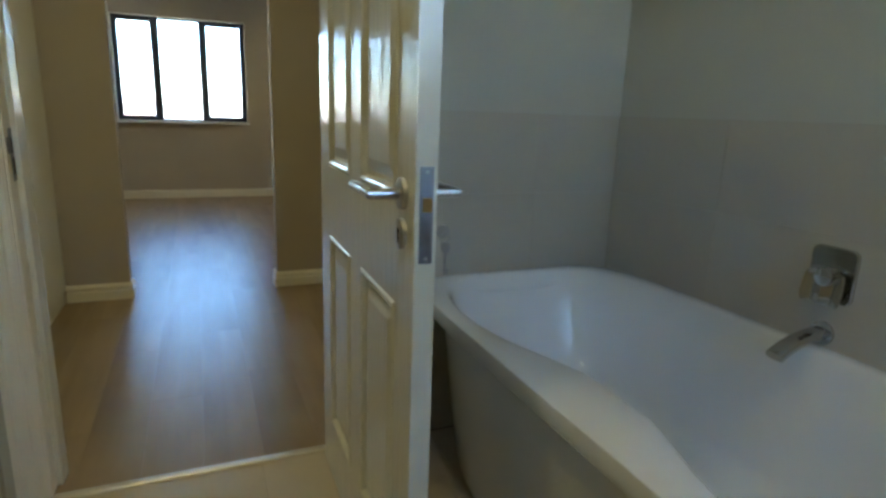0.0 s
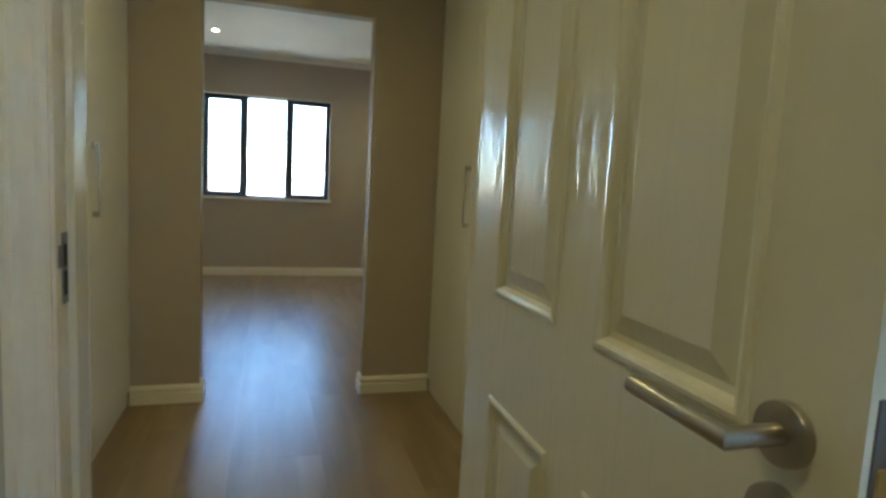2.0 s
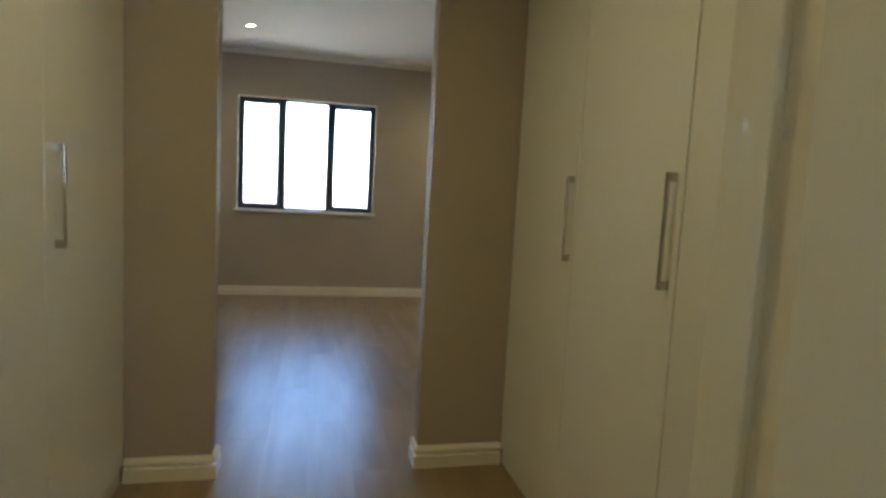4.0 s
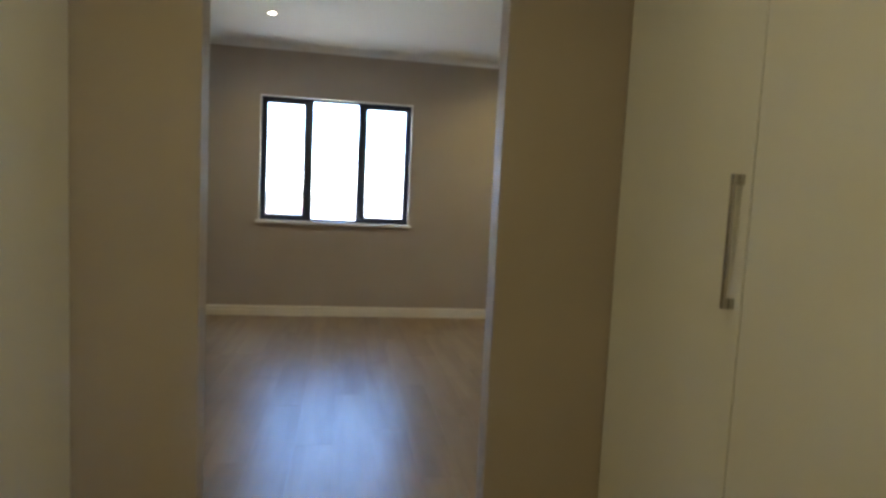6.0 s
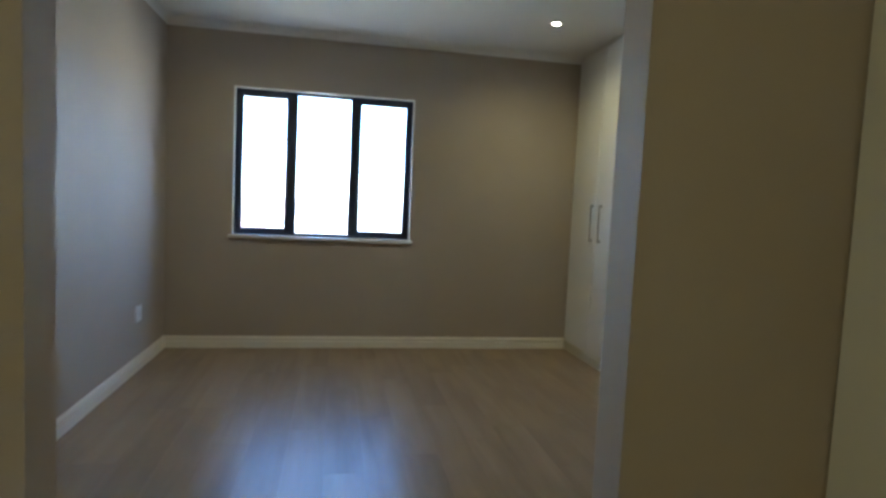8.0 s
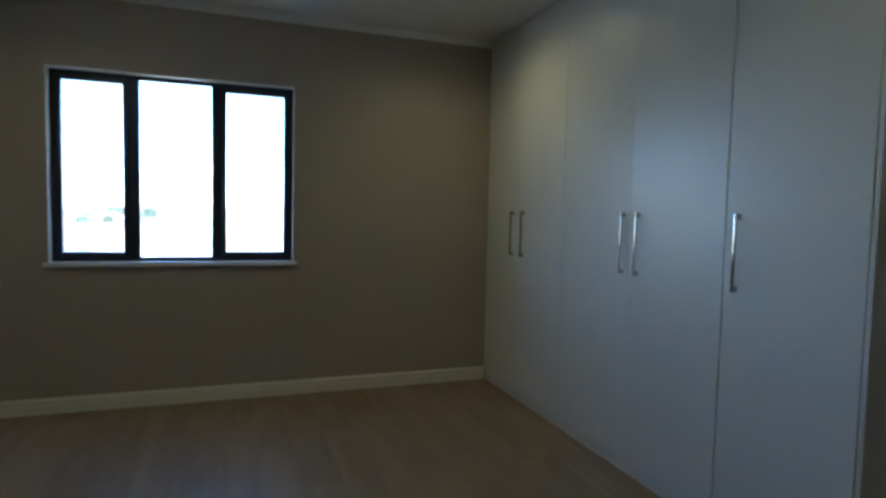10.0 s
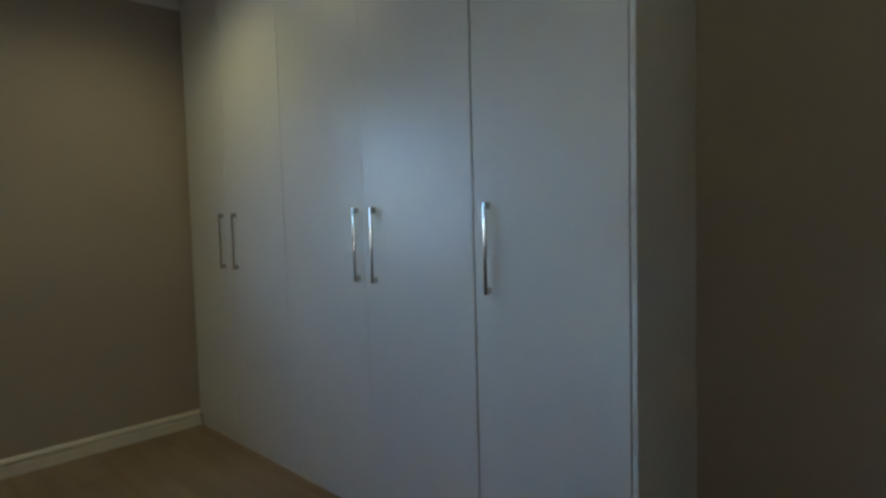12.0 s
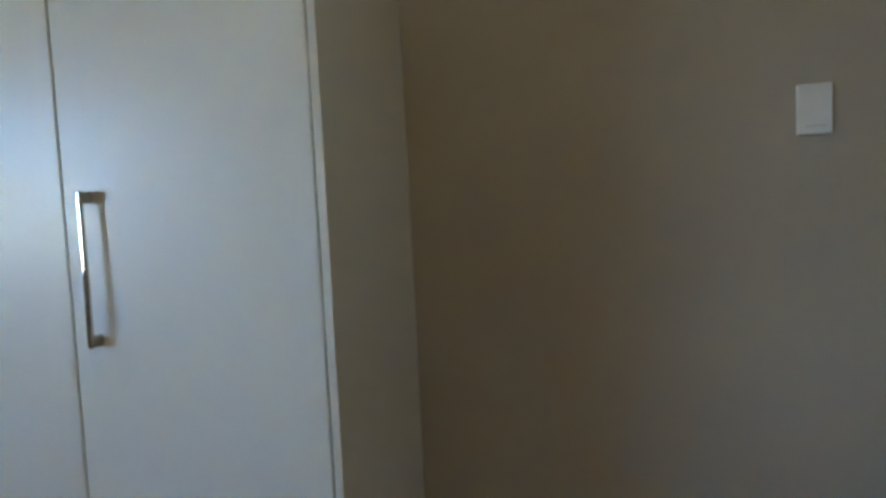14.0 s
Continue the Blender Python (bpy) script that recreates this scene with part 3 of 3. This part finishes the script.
shell = rings([
    bath_loop(hx - 0.045, hy - 0.05, BZ - 0.050, 6), bath_loop(hx - 0.002, hy - 0.002, BZ - 0.048, 6), bath_loop(hx, hy, BZ - 0.040, 6), bath_loop(hx, hy, BZ - 0.007, 6), bath_loop(hx - 0.002, hy - 0.002, BZ - 0.002, 6), bath_loop(hx - 0.007, hy - 0.007, BZ, 6),
    swell(bath_loop(hx - 0.040, hy - 0.036, BZ, 4.2), 0.125), swell(bath_loop(hx - 0.047, hy - 0.043, BZ - 0.003, 4.2), 0.126), swell(bath_loop(hx - 0.056, hy - 0.055, BZ - 0.014, 4.1), 0.120), swell(bath_loop(hx - 0.072, hy - 0.090, BZ - 0.10, 3.9), 0.085),
    swell(bath_loop(hx - 0.095, hy - 0.15, BZ - 0.25, 3.6), 0.04), bath_loop(hx - 0.12, hy - 0.21, BZ - 0.36, 3.4), bath_loop(hx - 0.17, hy - 0.28, BZ - 0.405, 3.2), bath_loop(hx - 0.28, hy - 0.44, BZ - 0.415, 3)], False, True)
part("tub", shell, ACRYLIC, bath, "", True)
skirt = rings([bath_loop(hx - 0.095, hy - 0.125, 0.0, 5.0, 0.01), bath_loop(hx - 0.085, hy - 0.112, 0.05, 5.0, 0.008), bath_loop(hx - 0.062, hy - 0.088, 0.32, 5.2, 0.004), bath_loop(hx - 0.045, hy - 0.075, BZ - 0.055, 5.4, 0.0), bath_loop(hx - 0.047, hy - 0.077, BZ - 0.046, 5.4)], True, False)
part("side_panel", skirt, ACRYLIC, bath, "white acrylic side panel tapering to the floor", True)
part("waste", disc((0.0, -0.30, BZ - 0.4155), (0, 0, 1), 0.035, 0.003, 0.001), CHROME, bath, "chrome waste cover", True)

# ---- bath mixer and spout on the tiled wall ----
TW = BATH_R - 0.010
mx = thing("bath_mixer", pose(TW, MIX_Y, MIX_Z), "chrome single-lever bath mixer on a square plate", "mixer tap")


def rounded_plate(hy_, hz_, r, x0, x1, bevel=0.003):
    loops = []
    for x, k in ((x0, 0), (x1 + bevel, 0), (x1, bevel)):
        loop = []
        for cy, cz, a0 in ((1, 1, 0), (-1, 1, 90), (-1, -1, 180), (1, -1, 270)):
            for a in range(0, 91, 18):
                t = radians(a0 + a)
                loop.append((x, cy * (hy_ - r) + (r - k) * math.cos(t), cz * (hz_ - r) + (r - k) * math.sin(t)))
        loops.append(loop)
    return rings(loops)


part("backplate", rounded_plate(0.060, 0.072, 0.020, 0.0, -0.010), CHROME, mx, "", True)
part("cartridge", disc((-0.008, 0, -0.004), (-1, 0, 0), 0.024, 0.035, 0.004), CHROME, mx, "", True)
lv = []
for z, out, half in ((0.012, 0.022, 0.030), (0.006, 0.026, 0.046), (-0.010, 0.029, 0.050), (-0.045, 0.034, 0.052), (-0.068, 0.037, 0.050), (-0.076, 0.035, 0.044)):
    arc = [(-out - 0.010 * math.cos(math.pi * k / 8) ** 2, half * k / 8, z) for k in range(-8, 9, 2)]
    lv.append(arc + [(x + 0.010, y, z) for x, y, _ in reversed(arc)])
lv = rings(lv)
part("lever", lv, CHROME, mx, "", True)
spout = thing("bath_spout", pose(TW, SPOUT_Y, SPOUT_Z), "chrome curved bath spout fixed to the tiled wall", "bath spout")
part("flange", disc((0, 0, 0), (-1, 0, 0), 0.032, 0.008, 0.002), CHROME, spout, "", True)
loops = []
for i in range(10):
    t = i / 9
    x = -0.005 - 0.165 * t
    z = 0.0 - 0.045 * t ** 2.2
    w, h = 0.019 + 0.006 * t, 0.017 - 0.006 * t
    tilt = 0.5 * t ** 1.2
    loops.append([(x + math.sin(tilt) * h * math.sin(a * math.pi / 10) * -1, w * math.copysign(abs(math.cos(a * math.pi / 10)) ** 0.6, math.cos(a * math.pi / 10)), z + h * math.copysign(abs(math.sin(a * math.pi / 10)) ** 0.6, math.sin(a * math.pi / 10))) for a in range(20)])
part("spout_body", rings(loops), CHROME, spout, "", True)


# ---- switch and socket ----
def switch_plate(x, y, z, face):
    s = thing("light_switch", pose(x, y, z, 0, 0, 0 if face < 0 else 180), "white plastic rocker light switch plate on the wall", "light switch")
    part("cover_plate", rounded_plate(0.032, 0.051, 0.003, 0, -0.008), PLASTIC, s, "", True)
    part("rocker", box(-0.011, -0.007, -0.008, 0.008, -0.006, 0.016, 0.0015), PLASTIC, s, "small white rocker")
    part("label_line", box(-0.0085, -0.0079, -0.018, 0.018, -0.034, -0.033), GROUT, s, "fine grey line")


switch_plate(BED_R, 0.368, 1.442, -1)
so = thing("wall_socket", pose(BED_L, 3.585, 0.405, 0, 0, 180), "white plastic power socket plate low on the wall", "wall socket")
part("cover_plate", rounded_plate(0.055, 0.055, 0.003, 0, -0.010), PLASTIC, so, "", True)
for py, pz in ((0, 0.020), (-0.012, 0.0), (0.012, 0.0)):
    part("pin_hole", disc((-0.0098, py, pz - 0.01), (-1, 0, 0), 0.0042, 0.0006, 0, 12), BLACK, so)
part("rocker", box(-0.013, -0.009, -0.044, -0.026, 0.018, 0.040, 0.0015), PLASTIC, so, "white switch rocker")

# ---- outside ----
def lie(x, y):
    """How the land rises and falls."""
    r = math.hypot(x, y)
    return 0 if r < 60 else min(1, (r - 60) / 200) * 7 * noise.noise(Vector((x / 420, y / 420, 0.3)))


gm = bmesh.new()
bmesh.ops.create_grid(gm, x_segments=140, y_segments=140, size=2500)
for v in gm.verts:
    v.co.z = -9.0 + lie(v.co.x, v.co.y)
structure("ground", gm, GROUND, "dry grassland reaching the horizon", "ground")
rng = random.Random(5)


def house(x, y, w, d, h, turn):
    z = -9.0 + lie(x, y)
    t = thing("house", pose(x, y, z, 0, 0, turn), "distant plastered house with a tiled roof", "house", "houses on the plain")
    part("wall", box(-w / 2, w / 2, -d / 2, d / 2, -0.5, h), FARWALL, t)
    o = 0.5
    a = [(-w / 2 - o, -d / 2 - o, h - 0.1), (w / 2 + o, -d / 2 - o, h - 0.1), (w / 2 + o, d / 2 + o, h - 0.1), (-w / 2 - o, d / 2 + o, h - 0.1)]
    b = [(-w / 2 + d * 0.35, -0.05, h + d * 0.3), (w / 2 - d * 0.35, -0.05, h + d * 0.3), (w / 2 - d * 0.35, 0.05, h + d * 0.3), (-w / 2 + d * 0.35, 0.05, h + d * 0.3)]
    part("roof", rings([a, b]), ROOF, t)


def tree_mesh(seed):
    r = random.Random(seed)
    bm = bmesh.new()
    for _ in range(260):
        a, e, q = r.uniform(0, 6.283), r.uniform(-0.5, 1.4), r.uniform(0.5, 1.0) ** 0.5
        c = Vector((math.cos(a) * math.cos(e) * 2.3 * q, math.sin(a) * math.cos(e) * 2.3 * q, 4.2 + math.sin(e) * 2.2 * q))
        s = r.uniform(0.25, 0.6)
        vs = [bm.verts.new(c + Vector((r.uniform(-s, s), r.uniform(-s, s), r.uniform(-s, s) * 0.7))) for _ in range(4)]
        for f in ((0, 1, 2), (0, 2, 3), (0, 3, 1), (1, 3, 2)):
            bm.faces.new([vs[i] for i in f])
    return bm


crown_meshes = [mesh_of("crown", tree_mesh(i), LEAF) for i in range(4)]
trunk_bm = tube([(0, 0, -0.3), (0.05, 0.02, 1.6), (0.0, 0.1, 3.4)], 0.16, 8)
for bx, by in ((1.1, 0.4), (-0.9, 0.7), (0.2, -1.1)):
    add(trunk_bm, tube([(0, 0.05, 2.4), (bx * 0.5, by * 0.5, 3.4), (bx, by, 4.6)], 0.07, 6))
trunk_mesh = mesh_of("trunk", trunk_bm, BARK)
for k in range(130):
    y = rng.uniform(260, 950)
    x = rng.uniform(-0.44, -0.10) * y
    t = thing("tree", pose(x, y, -9.0 + lie(x, y), 0, 0, rng.uniform(0, 360)), "distant green tree on the plain, paled as by haze", "tree", "trees on the plain")
    t.scale = (rng.uniform(0.8, 1.3),) * 3
    for nm, me in (("trunk", trunk_mesh), ("crown", crown_meshes[k % 4])):
        ob = new(nm, me)
        ob.parent = t
for k in range(75):
    y = rng.uniform(120, 750)
    house(rng.uniform(-0.44, -0.08) * y, y, rng.uniform(11, 18), rng.uniform(7, 9), rng.uniform(2.6, 3.0), rng.uniform(-30, 30))

# ---- floors and tiles, piece by piece ----
floor = structure("floor", box(-0.9, 0.9, BW0 + 0.02, 0.1, -0.0118, -0.0085), SLAB, "pale oak laminate floor laid lengthways", "floor")
PW, PL = 0.192, 1.285


def plank_mesh(length, width):
    bm = bmesh.new()
    b = 0.0006
    loops = [[(x0, y0, z) for x0, y0 in ((k, k), (width - k, k), (width - k, length - k), (k, length - k))] for k, z in ((0, -0.008), (0, -b), (b, 0))]
    bm.free()
    return mesh_of("plank", rings(loops), LAMINATE)


plank_cache = {}


def plank(x, y, w, l):
    key = (round(w, 3), round(l, 3))
    if key not in plank_cache:
        plank_cache[key] = plank_mesh(l, w)
    ob = new("plank", plank_cache[key])
    ob.location = (x, y, 0)
    ob.parent = floor


col = 0
x = BED_L + 0.004
while x < BED_R - 0.01:
    w = min(PW, BED_R - x)
    y0 = BW0 + 0.018 if -0.95 < x < 0.86 else 0.0
    y = y0 - (col * 0.43 % 1.0) * PL
    while y < BED_Y - 0.003:
        a, b = max(y, y0), min(y + PL, BED_Y - 0.002)
        if b - a > 0.01:
            plank(x, a, w - 0.0004, b - a - 0.0004)
        y += PL
    x += PW
    col += 1


def tile_mesh(du, dv, depth, axis, mat):
    """A tile with eased edges: lies in xy (axis z), xz (axis y) or yz (axis x), its face towards +z, -y or -x."""
    e = 0.0006
    loops = []
    for k, h in ((0, 0), (0, depth - e), (e, depth)):
        loop = []
        for u, v in ((k, k), (du - k, k), (du - k, dv - k), (k, dv - k)):
            loop.append({"z": (u, v, h), "y": (u, -h, v), "x": (-h, u, v)}[axis])
        loops.append(loop)
    return mesh_of("tile", rings(loops), mat)


def tiles(parent, origin, nu, nv, du, dv, axis, depth, mat, u_max, v_max, gap=0.0025):
    cache = {}
    for i in range(nu):
        for j in range(nv):
            u, v = i * du, j * dv
            w, h = min(du, u_max - u) - gap, min(dv, v_max - v) - gap
            if w < 0.01 or h < 0.01:
                continue
            key = (round(w, 3), round(h, 3))
            if key not in cache:
                cache[key] = tile_mesh(w, h, depth, axis, mat)
            ob = new("tile", cache[key])
            ob.location = Vector(origin) + Vector({"z": (u, v, 0), "y": (u, 0, v), "x": (0, u, v)}[axis])
            ob.parent = parent


bfloor = structure("floor_bathroom", box(BATH_L, BATH_R, BATH_B, BW0 - 0.016, -0.0118, -0.0015), GROUT, "beige square floor tiles with thin grey grout", "floor")
TS = 0.60
tiles(bfloor, (BATH_L + 0.13, BATH_B, -0.0055), 5, 5, TS, TS, "z", 0.006, FLOORTILE, BATH_R - BATH_L - 0.13, BW0 - 0.016 - BATH_B)
DADO = 1.185
d1 = structure("wall_tiling_end", box(DOOR_R + 0.115, BATH_R, BW0 - 0.004, BW0 - 0.0005, 0, DADO), GROUT, "taupe wall tiles to dado height behind the bath", "wall tiles")
tiles(d1, (DOOR_R + 0.116, BW0 - 0.003, 0.0), 4, 4, 0.6, 0.3, "y", 0.007, TILE, BATH_R - DOOR_R - 0.126, DADO, 0.0008)
d2 = structure("wall_tiling_side", box(BATH_R - 0.004, BATH_R - 0.0005, BATH_B, BW0 - 0.011, 0, DADO), GROUT, "taupe wall tiles to dado height beside the bath", "wall tiles")
tiles(d2, (BATH_R - 0.003, BATH_B + 0.05, 0.0), 5, 4, 0.6, 0.3, "x", 0.007, TILE, BW0 - 0.011 - BATH_B - 0.05, DADO, 0.0008)
d3 = structure("wall_tiling_west", box(BATH_L, DOOR_L - 0.115, BW0 - 0.004, BW0 - 0.0005, 0, DADO), GROUT, "taupe wall tiles to dado height beside the doorway", "wall tiles")
tiles(d3, (BATH_L + 0.001, BW0 - 0.003, 0.0), 2, 4, 0.6, 0.3, "y", 0.007, TILE, DOOR_L - 0.116 - BATH_L, DADO, 0.0008)
